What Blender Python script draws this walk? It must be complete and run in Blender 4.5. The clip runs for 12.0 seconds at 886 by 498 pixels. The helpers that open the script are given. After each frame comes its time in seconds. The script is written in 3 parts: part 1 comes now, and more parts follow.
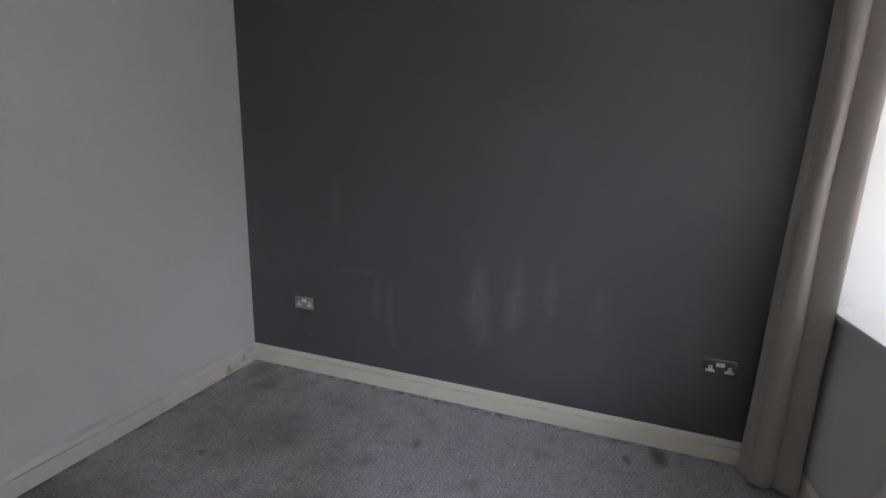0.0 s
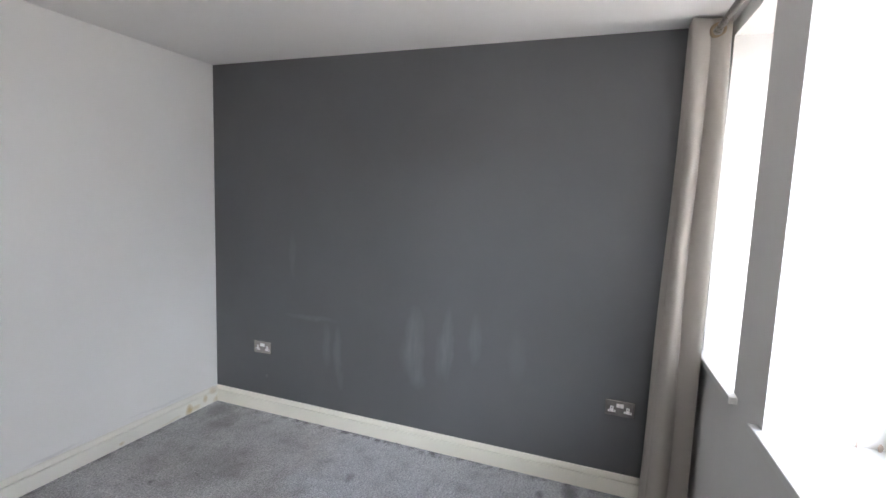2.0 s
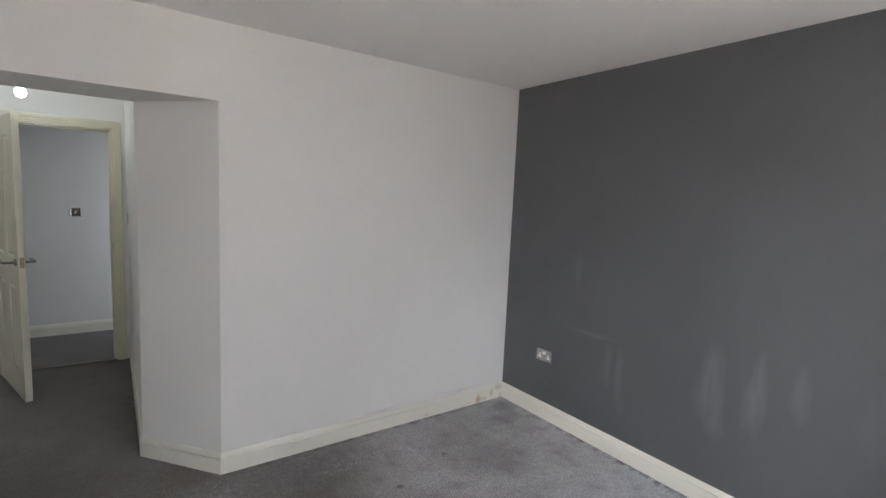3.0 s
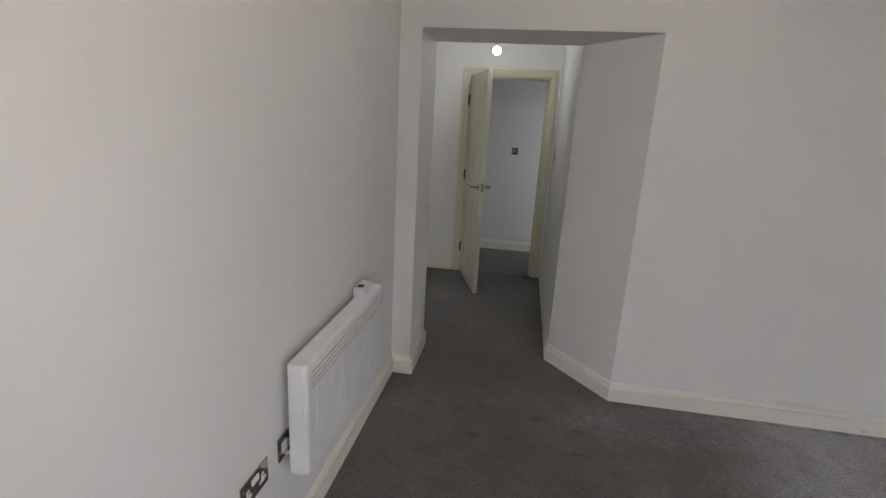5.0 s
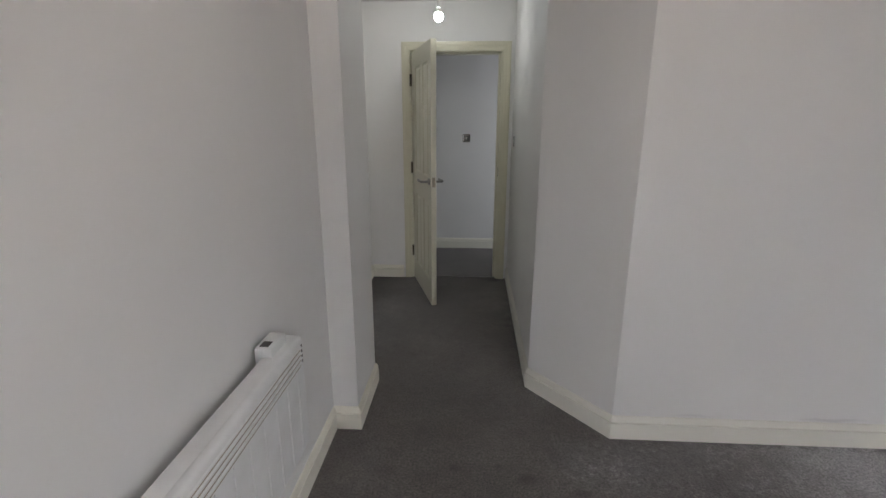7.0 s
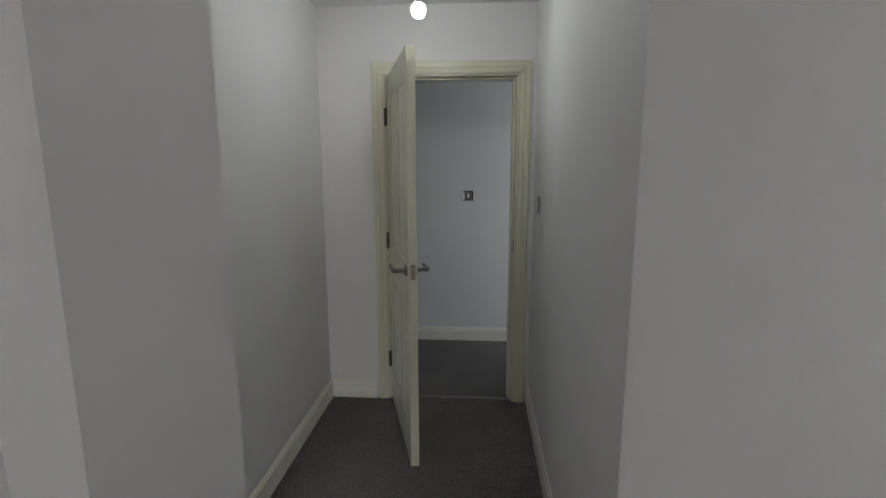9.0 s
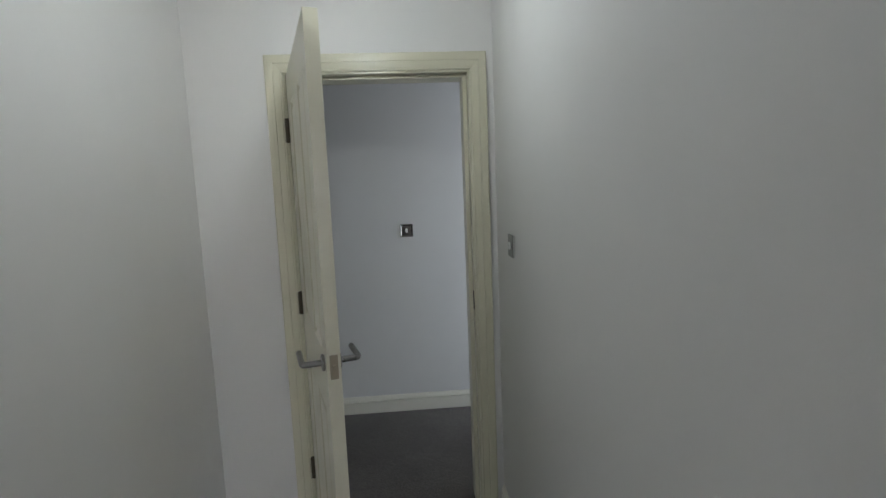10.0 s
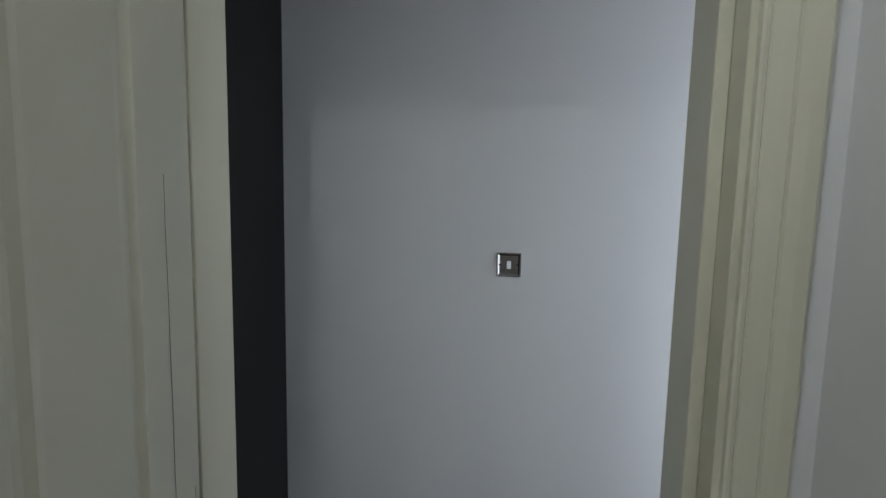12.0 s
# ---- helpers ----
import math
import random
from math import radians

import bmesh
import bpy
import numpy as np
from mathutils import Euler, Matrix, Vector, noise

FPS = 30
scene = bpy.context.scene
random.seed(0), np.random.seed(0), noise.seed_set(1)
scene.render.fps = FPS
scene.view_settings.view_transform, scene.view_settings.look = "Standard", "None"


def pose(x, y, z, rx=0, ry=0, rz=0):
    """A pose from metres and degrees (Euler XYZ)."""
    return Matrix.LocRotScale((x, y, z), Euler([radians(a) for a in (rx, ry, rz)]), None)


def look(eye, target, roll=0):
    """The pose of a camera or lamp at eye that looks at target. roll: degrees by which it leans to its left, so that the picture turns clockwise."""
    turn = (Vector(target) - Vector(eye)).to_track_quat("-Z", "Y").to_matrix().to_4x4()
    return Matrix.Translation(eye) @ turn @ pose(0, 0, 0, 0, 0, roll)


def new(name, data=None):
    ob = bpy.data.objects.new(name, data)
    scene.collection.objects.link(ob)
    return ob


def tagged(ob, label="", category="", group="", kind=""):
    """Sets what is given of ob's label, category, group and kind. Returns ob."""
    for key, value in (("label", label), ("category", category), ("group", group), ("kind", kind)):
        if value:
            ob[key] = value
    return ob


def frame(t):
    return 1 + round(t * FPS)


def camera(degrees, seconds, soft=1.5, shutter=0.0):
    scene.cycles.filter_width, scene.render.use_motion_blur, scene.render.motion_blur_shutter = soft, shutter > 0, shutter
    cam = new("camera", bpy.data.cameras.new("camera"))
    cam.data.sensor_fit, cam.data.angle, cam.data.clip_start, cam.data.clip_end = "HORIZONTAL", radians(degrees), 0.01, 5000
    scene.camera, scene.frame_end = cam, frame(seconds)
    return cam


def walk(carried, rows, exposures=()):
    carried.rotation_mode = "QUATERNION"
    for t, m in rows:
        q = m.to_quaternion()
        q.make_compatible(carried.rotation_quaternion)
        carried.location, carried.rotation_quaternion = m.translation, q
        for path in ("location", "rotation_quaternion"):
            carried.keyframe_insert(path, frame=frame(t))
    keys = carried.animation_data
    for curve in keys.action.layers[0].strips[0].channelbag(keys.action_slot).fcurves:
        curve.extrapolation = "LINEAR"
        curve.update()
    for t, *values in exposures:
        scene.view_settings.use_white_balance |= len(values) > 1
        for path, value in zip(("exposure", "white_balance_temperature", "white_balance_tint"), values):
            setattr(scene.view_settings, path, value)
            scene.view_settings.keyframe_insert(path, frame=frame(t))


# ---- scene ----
cam = camera(86.1, 12.0)
PATH = [
    (0, (-0.205, 0.376, 1.479), (1.629, 1.043, 1.044), 1.6),
    (0.5, (-0.213, 0.214, 1.449), (1.502, 1.132, 0.981), 2.8),
    (1, (-0.236, -0.007, 1.497), (1.52, 0.896, 1.184), 3.6),
    (1.5, (-0.349, -0.043, 1.54), (1.505, 0.677, 1.327), 2.5),
    (1.9, (-0.396, -0.088, 1.554), (1.482, 0.567, 1.339), 2.0),
    (2, (-0.385, -0.087, 1.554), (1.48, 0.603, 1.333), 2.2),
    (2.5, (-0.36, -0.096, 1.566), (1.293, 1.014, 1.38), 2.7),
    (3, (-0.356, -0.075, 1.565), (0.802, 1.542, 1.346), 2.5),
    (3.5, (-0.423, -0.044, 1.548), (0.274, 1.814, 1.301), 2.6),
    (3.7, (-0.44, -0.04, 1.549), (0.067, 1.88, 1.305), 2.8),
    (5.3, (-0.529, -0.006, 1.475), (-0.871, 1.864, 0.853), 3.4),
    (5.5, (-0.541, 0.015, 1.447), (-0.890, 1.854, 0.741), 3.5),
    (6, (-0.538, 0.094, 1.424), (-0.872, 1.904, 0.643), 3.4),
    (6.5, (-0.552, 0.330, 1.453), (-0.731, 2.230, 0.857), 3.5),
    (7, (-0.558, 0.625, 1.452), (-0.665, 2.551, 0.923), 0.1),
    (7.2, (-0.533, 0.754, 1.438), (-0.642, 2.697, 0.972), 0.6),
    (8.8, (-0.543, 1.874, 1.477), (-0.658, 3.837, 1.106), -0.8),
    (9, (-0.539, 2.037, 1.464), (-0.674, 4.005, 1.133), -0.1),
    (9.5, (-0.521, 2.411, 1.479), (-0.655, 4.383, 1.174), 0.8),
    (10, (-0.593, 2.817, 1.481), (-0.448, 4.799, 1.251), -2.3),
    (10.5, (-0.553, 3.178, 1.457), (-0.22, 5.13, 1.18), -0.3),
    (11, (-0.489, 3.563, 1.492), (-0.222, 5.522, 1.191), 1.6),
    (11.2, (-0.493, 3.727, 1.484), (-0.322, 5.701, 1.209), 0.8),
    (11.5, (-0.521, 3.931, 1.5), (-0.545, 5.926, 1.348), -1.1),
    (11.7, (-0.537, 4.063, 1.51), (-0.661, 6.05, 1.319), -1.0),
    (12, (-0.55, 4.285, 1.475), (-0.885, 6.246, 1.269), 1.2),
]
EXPOSURES = [
    (0, -0.93, 6450, 14), (0.5, -0.30, 6450, 14), (1, 0.06, 6500, 12), (1.5, 0.28, 6400, 11), (2, 0.3, 6400, 11), (2.5, -0.10, 6400, 12), (3, 0.05, 6680, 12), (3.7, 0.02, 6820, 13),
    (5.3, -0.34, 6950, 14), (6, -0.34, 6920, 14), (7, -0.19, 6850, 14), (9, -0.40, 6700, 13), (9.5, -0.18, 6650, 11), (10, -0.03, 6500, 10), (11, 0, 6350, 9), (12, 0.12, 6300, 11)]
walk(cam, [(t, look(eye, target, roll)) for t, eye, target, roll in PATH], EXPOSURES)

# ---- sizes of the place ----
CEIL = 2.385
X_DARK, X_HEAT = 2.2, -1.195
Y_NORTH, Y_INNER = 2.6, 3.02
Y_DOOR, Y_DOOR_BACK, Y_FAR = 4.896, 5.038, 5.985
X_HALL_L, X_CORR_L, X_CORR_R = -1.47, -1.464, 1.5
LEAN = radians(3.2)


def south(s, d, z=0.0):
    """A point on the window wall: s west of the corner, d outwards."""
    return Vector((X_DARK - s * math.cos(LEAN) + d * math.sin(LEAN), -0.50 - s * math.sin(LEAN) - d * math.cos(LEAN), z))


# ---- world, sun, lamps ----
world = bpy.data.worlds.new("sky")
scene.world = world
world.use_nodes = True
wn = world.node_tree
sky = wn.nodes.new("ShaderNodeTexSky")
sky.sky_type, sky.sun_disc = "NISHITA", False
sky.sun_elevation, sky.sun_rotation = radians(48), radians(20)
bg = wn.nodes["Background"]
bg.inputs["Strength"].default_value = 0.12
wn.links.new(sky.outputs[0], bg.inputs["Color"])

sun = new("sun", bpy.data.lights.new("sun", "SUN"))
sun.data.energy, sun.data.angle, sun.data.color = 3.0, radians(0.5), (1.0, 0.95, 0.88)
sun.matrix_world = look((3.4, 9.4, 11.1), (0, 0, 0))


def outer_lamp(name, s, d, z, wide, tall, power, color, aim):
    """Light of the open sky, or of the sunlit ground, that falls in through the windows."""
    lamp = new(name, bpy.data.lights.new(name, "AREA"))
    lamp.data.shape, lamp.data.size, lamp.data.size_y = "RECTANGLE", wide, tall
    lamp.data.energy, lamp.data.color = power, color
    lamp.matrix_world = look(south(s, d, z), south(*aim))
    return lamp


SKY_COLOR, GROUND_COLOR = (0.84, 0.91, 1.0), (1.0, 0.91, 0.83)
outer_lamp("sky_light", 1.3, 2.1, 3.1, 14.0, 2.8, 1050, SKY_COLOR, (1.3, -0.4, 1.1))
outer_lamp("ground_light", 1.3, 1.9, 0.1, 14.0, 2.0, 660, GROUND_COLOR, (1.3, -0.4, 1.9))
outer_lamp("sky_light_east", -1.8, 3.0, 3.8, 2.6, 1.4, 320, SKY_COLOR, (1.3, 0.3, 1.6))
outer_lamp("ground_light_east", -1.8, 3.0, 0.4, 2.6, 1.4, 230, GROUND_COLOR, (1.3, 0.3, 1.6))
outer_lamp("sky_light_west", 6.2, 3.0, 3.8, 5.0, 1.4, 780, SKY_COLOR, (1.3, 0.3, 1.6))
# Added lamp in an unseen opening; supplies the corridor's light from the right.
corr = new("corridor_light", bpy.data.lights.new("corridor_light", "AREA"))
corr.data.shape, corr.data.size, corr.data.size_y = "RECTANGLE", 0.66, 1.7
corr.data.energy, corr.data.color = 13, (0.78, 0.88, 1.0)
corr.matrix_world = look((1.10, Y_DOOR_BACK - 0.02, 1.1), (0.85, 6.0, 1.1))

# ---- materials ----


def material(name, color, rough=0.6, metal=0.0, **extra):
    m = bpy.data.materials.new(name)
    m.use_nodes = True
    b = m.node_tree.nodes["Principled BSDF"]
    b.inputs["Base Color"].default_value = (*color, 1)
    b.inputs["Roughness"].default_value, b.inputs["Metallic"].default_value = rough, metal
    for key, value in extra.items():
        b.inputs[key.replace("_", " ")].default_value = value
    m.diffuse_color = (*color, 1)
    return m, m.node_tree.nodes, m.node_tree.links, b


def coords(nodes):
    return nodes.new("ShaderNodeNewGeometry").outputs["Position"]


def noise_node(nodes, links, scale, detail=3.0, rough=0.55, stretch=None):
    n = nodes.new("ShaderNodeTexNoise")
    n.inputs["Scale"].default_value, n.inputs["Detail"].default_value, n.inputs["Roughness"].default_value = scale, detail, rough
    source = coords(nodes)
    if stretch:
        mp = nodes.new("ShaderNodeMapping")
        mp.inputs["Scale"].default_value = stretch
        links.new(source, mp.inputs[0])
        source = mp.outputs[0]
    links.new(source, n.inputs["Vector"])
    return n.outputs["Fac"]


def ramp(nodes, links, source, stops):
    r = nodes.new("ShaderNodeValToRGB")
    while len(r.color_ramp.elements) < len(stops):
        r.color_ramp.elements.new(0.5)
    for e, (p, c) in zip(r.color_ramp.elements, stops):
        e.position, e.color = p, (*c, 1) if len(c) == 3 else c
    links.new(source, r.inputs[0])
    return r.outputs[0]


def mathn(nodes, links, op, a, b=None, clamp=False):
    n = nodes.new("ShaderNodeMath")
    n.operation, n.use_clamp = op, clamp
    for i, v in enumerate((a, b)):
        if v is None:
            continue
        if isinstance(v, (int, float)):
            n.inputs[i].default_value = v
        else:
            links.new(v, n.inputs[i])
    return n.outputs[0]


def mix(nodes, links, fac, a, b, kind="MIX"):
    n = nodes.new("ShaderNodeMix")
    n.data_type, n.blend_type = "RGBA", kind
    for sock, v in ((n.inputs[0], fac), (n.inputs[6], a), (n.inputs[7], b)):
        if isinstance(v, (int, float)):
            sock.default_value = v
        elif isinstance(v, tuple):
            sock.default_value = (*v, 1)
        else:
            links.new(v, sock)
    return n.outputs[2]


def bump(nodes, links, b, height, strength, distance):
    n = nodes.new("ShaderNodeBump")
    n.inputs["Strength"].default_value, n.inputs["Distance"].default_value = strength, distance
    links.new(height, n.inputs["Height"])
    links.new(n.outputs[0], b.inputs["Normal"])


def spots(nodes, links, axis_a, axis_b, marks):
    """A sum of soft oval marks (a, b, half width, half height, strength) on a plane of the world."""
    sep = nodes.new("ShaderNodeSeparateXYZ")
    warp = nodes.new("ShaderNodeTexNoise")
    warp.inputs["Scale"].default_value, warp.inputs["Detail"].default_value = 9.0, 3.0
    pos = coords(nodes)
    links.new(pos, warp.inputs["Vector"])
    links.new(pos, sep.inputs[0])
    w = mathn(nodes, links, "MULTIPLY", mathn(nodes, links, "SUBTRACT", warp.outputs["Fac"], 0.5), 0.05)
    total = None
    for a, b, ra, rb, k in marks:
        u = mathn(nodes, links, "DIVIDE", mathn(nodes, links, "SUBTRACT", mathn(nodes, links, "ADD", sep.outputs[axis_a], w), a), ra)
        v = mathn(nodes, links, "DIVIDE", mathn(nodes, links, "SUBTRACT", mathn(nodes, links, "ADD", sep.outputs[axis_b], w), b), rb)
        r = mathn(nodes, links, "ADD", mathn(nodes, links, "MULTIPLY", u, u), mathn(nodes, links, "MULTIPLY", v, v))
        f = mathn(nodes, links, "MULTIPLY", mathn(nodes, links, "SUBTRACT", 1.0, r, True), k)
        total = f if total is None else mathn(nodes, links, "ADD", total, f)
    return total


def wall_paint(name, color, rough, vary):
    m, n, l, b = material(name, color, rough)
    big = noise_node(n, l, 1.3, 4)
    low = tuple(c * (1 - vary) for c in color)
    col = ramp(n, l, big, [(0.3, low), (0.7, color)])
    l.new(col, b.inputs["Base Color"])
    fine = noise_node(n, l, 260, 2)
    mid = noise_node(n, l, 14, 3)
    h = mathn(n, l, "ADD", mathn(n, l, "MULTIPLY", fine, 0.35), mid)
    bump(n, l, b, h, 0.35, 0.0016)
    return m, n, l, b, col


WHITE, n, l, b, col = wall_paint("white wall paint", (0.79, 0.78, 0.765), 0.62, 0.05)
scrape = spots(n, l, 0, 2, [(1.12, 0.135, 0.16, 0.012, 0.8), (1.75, 0.14, 0.30, 0.010, 0.6), (0.5, 0.13, 0.10, 0.008, 0.5)])
l.new(mix(n, l, mathn(n, l, "MULTIPLY", scrape, 0.35, True), col, (0.40, 0.39, 0.38)), b.inputs["Base Color"])
CEILING = wall_paint("white ceiling paint", (0.83, 0.82, 0.81), 0.8, 0.03)[0]

DARK, n, l, b, col = wall_paint("dark grey paint", (0.120, 0.122, 0.126), 0.40, 0.12)
scuffs = spots(n, l, 1, 2, [
    (1.78, 0.72, 0.23, 0.022, 0.5), (1.66, 0.55, 0.035, 0.16, 0.5), (1.578, 0.52, 0.035, 0.19, 0.7), (1.03, 0.64, 0.07, 0.27, 0.85),
    (1.08, 0.58, 0.06, 0.14, 0.4), (0.82, 0.68, 0.045, 0.24, 0.75), (0.86, 0.60, 0.04, 0.16, 0.4), (0.65, 0.73, 0.04, 0.17, 0.45),
    (1.94, 1.16, 0.03, 0.14, 0.35), (1.93, 1.05, 0.02, 0.09, 0.3), (0.40, 0.67, 0.06, 0.17, 0.25), (2.15, 0.26, 0.012, 0.02, 0.9),
    (1.55, 0.33, 0.03, 0.08, 0.35), (1.00, 0.43, 0.05, 0.08, 0.35)])
streak = noise_node(n, l, 7, 4, 0.6, (1, 6.0, 0.6))
scuffs = mathn(n, l, "MULTIPLY", scuffs, ramp(n, l, streak, [(0.3, (0.45, 0.45, 0.45)), (0.65, (1, 1, 1))]), True)
l.new(mix(n, l, mathn(n, l, "MULTIPLY", scuffs, 0.20), col, (0.42, 0.435, 0.46)), b.inputs["Base Color"])
l.new(mathn(n, l, "ADD", ramp(n, l, noise_node(n, l, 3.0, 3), [(0.3, (0.38,) * 3), (0.7, (0.48,) * 3)]), mathn(n, l, "MULTIPLY", scuffs, 0.1)), b.inputs["Roughness"])
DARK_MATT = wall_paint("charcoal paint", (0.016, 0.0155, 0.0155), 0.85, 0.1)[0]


def gloss_paint(name, color, dirt, marks=None):
    m, n, l, b = material(name, color, 0.28)
    worn = ramp(n, l, noise_node(n, l, 2.5, 3, 0.5), [(0.25, tuple(c * dirt for c in color)), (0.75, color)])
    if marks:
        worn = mix(n, l, mathn(n, l, "MULTIPLY", spots(n, l, 0, 2, marks), 0.75, True), worn, (0.46, 0.32, 0.10))
    l.new(worn, b.inputs["Base Color"])
    return m


SKIRT = gloss_paint("cream gloss paint", (0.86, 0.83, 0.73), 0.95)
SKIRT_STAINED = gloss_paint("stained cream gloss paint", (0.81, 0.79, 0.72), 0.92, [
    (1.94, 0.03, 0.03, 0.045, 1.0), (1.99, 0.02, 0.05, 0.02, 0.5), (2.07, 0.05, 0.025, 0.03, 0.7), (2.15, 0.09, 0.05, 0.03, 0.5), (2.18, 0.02, 0.04, 0.03, 0.6), (1.465, 0.02, 0.02, 0.012, 0.6), (1.8, 0.01, 0.1, 0.012, 0.3)])
SILL_PAINT = gloss_paint("white gloss paint", (0.79, 0.79, 0.78), 0.96)
DOOR_PAINT = gloss_paint("ivory door paint", (0.67, 0.64, 0.50), 0.95)
LEAF_PAINT = gloss_paint("ivory leaf paint", (0.60, 0.575, 0.46), 0.95)
PLASTIC, n, l, b = material("white plastic", (0.80, 0.80, 0.78), 0.35)
HEATER_WHITE, n, l, b = material("white enamel", (0.80, 0.80, 0.80), 0.32)
l.new(ramp(n, l, noise_node(n, l, 12, 4), [(0.3, (0.74, 0.74, 0.73)), (0.7, (0.81, 0.81, 0.81))]), b.inputs["Base Color"])
GAP_TAN, n, l, b = material("tan gap strip", (0.40, 0.35, 0.27), 0.5)
BLACK, n, l, b = material("black plastic", (0.012, 0.012, 0.013), 0.4)
SCREEN, n, l, b = material("dark display", (0.09, 0.08, 0.08), 0.2)
CHROME, n, l, b = material("polished chrome", (0.44, 0.41, 0.39), 0.14, 1.0)
l.new(ramp(n, l, noise_node(n, l, 40, 4), [(0.3, (0.05,) * 3), (0.75, (0.16,) * 3)]), b.inputs["Roughness"])
NICKEL, n, l, b = material("dark polished nickel", (0.30, 0.285, 0.27), 0.12, 1.0)
STEEL, n, l, b = material("satin steel", (0.27, 0.26, 0.25), 0.28, 1.0)
l.new(ramp(n, l, noise_node(n, l, 90, 3, 0.5, (1, 1, 0.2)), [(0.3, (0.24,) * 3), (0.7, (0.38,) * 3)]), b.inputs["Roughness"])
HINGE, n, l, b = material("tarnished brass", (0.09, 0.075, 0.055), 0.45, 0.9)
WORN, n, l, b = material("worn brass", (0.30, 0.26, 0.20), 0.38, 0.9)
SATIN_PLATE, n, l, b = material("brushed grey plate", (0.30, 0.30, 0.29), 0.42, 0.8)
UPVC, n, l, b = material("white window plastic", (0.82, 0.82, 0.82), 0.3)

CARPET, n, l, b = material("grey carpet", (0.13, 0.13, 0.13), 0.95)
b.inputs["Sheen Weight"].default_value, b.inputs["Sheen Roughness"].default_value = 0.2, 0.5
tuft = noise_node(n, l, 100, 4, 0.8)
clump = noise_node(n, l, 30, 4, 0.65)
patch = noise_node(n, l, 1.6, 5, 0.6)
base = ramp(n, l, patch, [(0.32, (0.140, 0.133, 0.130)), (0.50, (0.175, 0.168, 0.169)), (0.66, (0.215, 0.209, 0.212))])
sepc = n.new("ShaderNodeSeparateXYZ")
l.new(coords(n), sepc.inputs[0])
# Browner where worn; the rise in brightness eastwards paints in the window light.
worn_lit = mathn(n, l, "ADD", sepc.outputs[0], mathn(n, l, "MULTIPLY", noise_node(n, l, 1.1, 3), 1.1))
worn_lit = ramp(n, l, mathn(n, l, "MULTIPLY", mathn(n, l, "SUBTRACT", worn_lit, 0.35), 0.60), [(0.42, (0.66, 0.605, 0.555)), (0.85, (2.1, 2.12, 2.16))])
base = mix(n, l, 1.0, base, worn_lit, "MULTIPLY")
# Paler patch by the windows, with window light and sheen in its colour.
pale_lit = mathn(n, l, "ADD", mathn(n, l, "MULTIPLY", sepc.outputs[0], 0.26), mathn(n, l, "MULTIPLY", noise_node(n, l, 3.5, 4, 0.65), 0.55))
pale_lit = mathn(n, l, "SUBTRACT", mathn(n, l, "ADD", pale_lit, 0.80), sepc.outputs[1])
pale_lit = ramp(n, l, pale_lit, [(0.0, (0, 0, 0)), (0.16, (1, 1, 1))])
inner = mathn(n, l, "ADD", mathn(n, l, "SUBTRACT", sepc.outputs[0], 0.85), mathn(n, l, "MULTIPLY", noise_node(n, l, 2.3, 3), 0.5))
pale_lit = mathn(n, l, "MULTIPLY", pale_lit, ramp(n, l, inner, [(0.05, (0, 0, 0)), (0.6, (1, 1, 1))]))
base = mix(n, l, mathn(n, l, "MULTIPLY", pale_lit, 0.9), base, (0.42, 0.43, 0.465))
unworn = spots(n, l, 0, 1, [(0.55, 2.42, 0.85, 0.26, 0.7), (0.05, 2.30, 0.22, 0.20, 0.25), (0.75, 1.75, 0.4, 0.5, 0.5), (1.95, 1.2, 0.5, 1.7, 0.5)])
fibre = ramp(n, l, noise_node(n, l, 30, 6, 0.8), [(0.50, (0, 0, 0)), (0.60, (1, 1, 1))])
fibre = mathn(n, l, "MULTIPLY", mathn(n, l, "MULTIPLY", fibre, ramp(n, l, noise_node(n, l, 4.0, 4, 0.6), [(0.40, (0.1,) * 3), (0.58, (1, 1, 1))])), unworn)
base = mix(n, l, mathn(n, l, "MULTIPLY", unworn, 0.35, True), base, (0.24, 0.238, 0.245))
base = mix(n, l, mathn(n, l, "MULTIPLY", fibre, 0.5, True), base, (0.42, 0.41, 0.41))
base = mix(n, l, 1.0, base, ramp(n, l, tuft, [(0.34, (0.50,) * 3), (0.50, (1.0,) * 3), (0.66, (1.60, 1.58, 1.56))]), "MULTIPLY")
base = mix(n, l, 0.45, base, ramp(n, l, clump, [(0.35, (0.7,) * 3), (0.65, (1.2,) * 3)]), "MULTIPLY")
stain = ramp(n, l, noise_node(n, l, 7.5, 5, 0.72), [(0.52, (0, 0, 0)), (0.66, (1, 1, 1))])
base = mix(n, l, mathn(n, l, "MULTIPLY", stain, 0.36), base, (0.06, 0.054, 0.05))
fleck = ramp(n, l, noise_node(n, l, 17, 2, 0.5), [(0.70, (0, 0, 0)), (0.76, (1, 1, 1))])
grit = ramp(n, l, noise_node(n, l, 60, 2, 0.5), [(0.68, (0, 0, 0)), (0.74, (1, 1, 1))])
base = mix(n, l, mathn(n, l, "MULTIPLY", grit, 0.65), base, (0.03, 0.027, 0.025))
base = mix(n, l, mathn(n, l, "MULTIPLY", fleck, 0.3), base, (0.04, 0.035, 0.032))
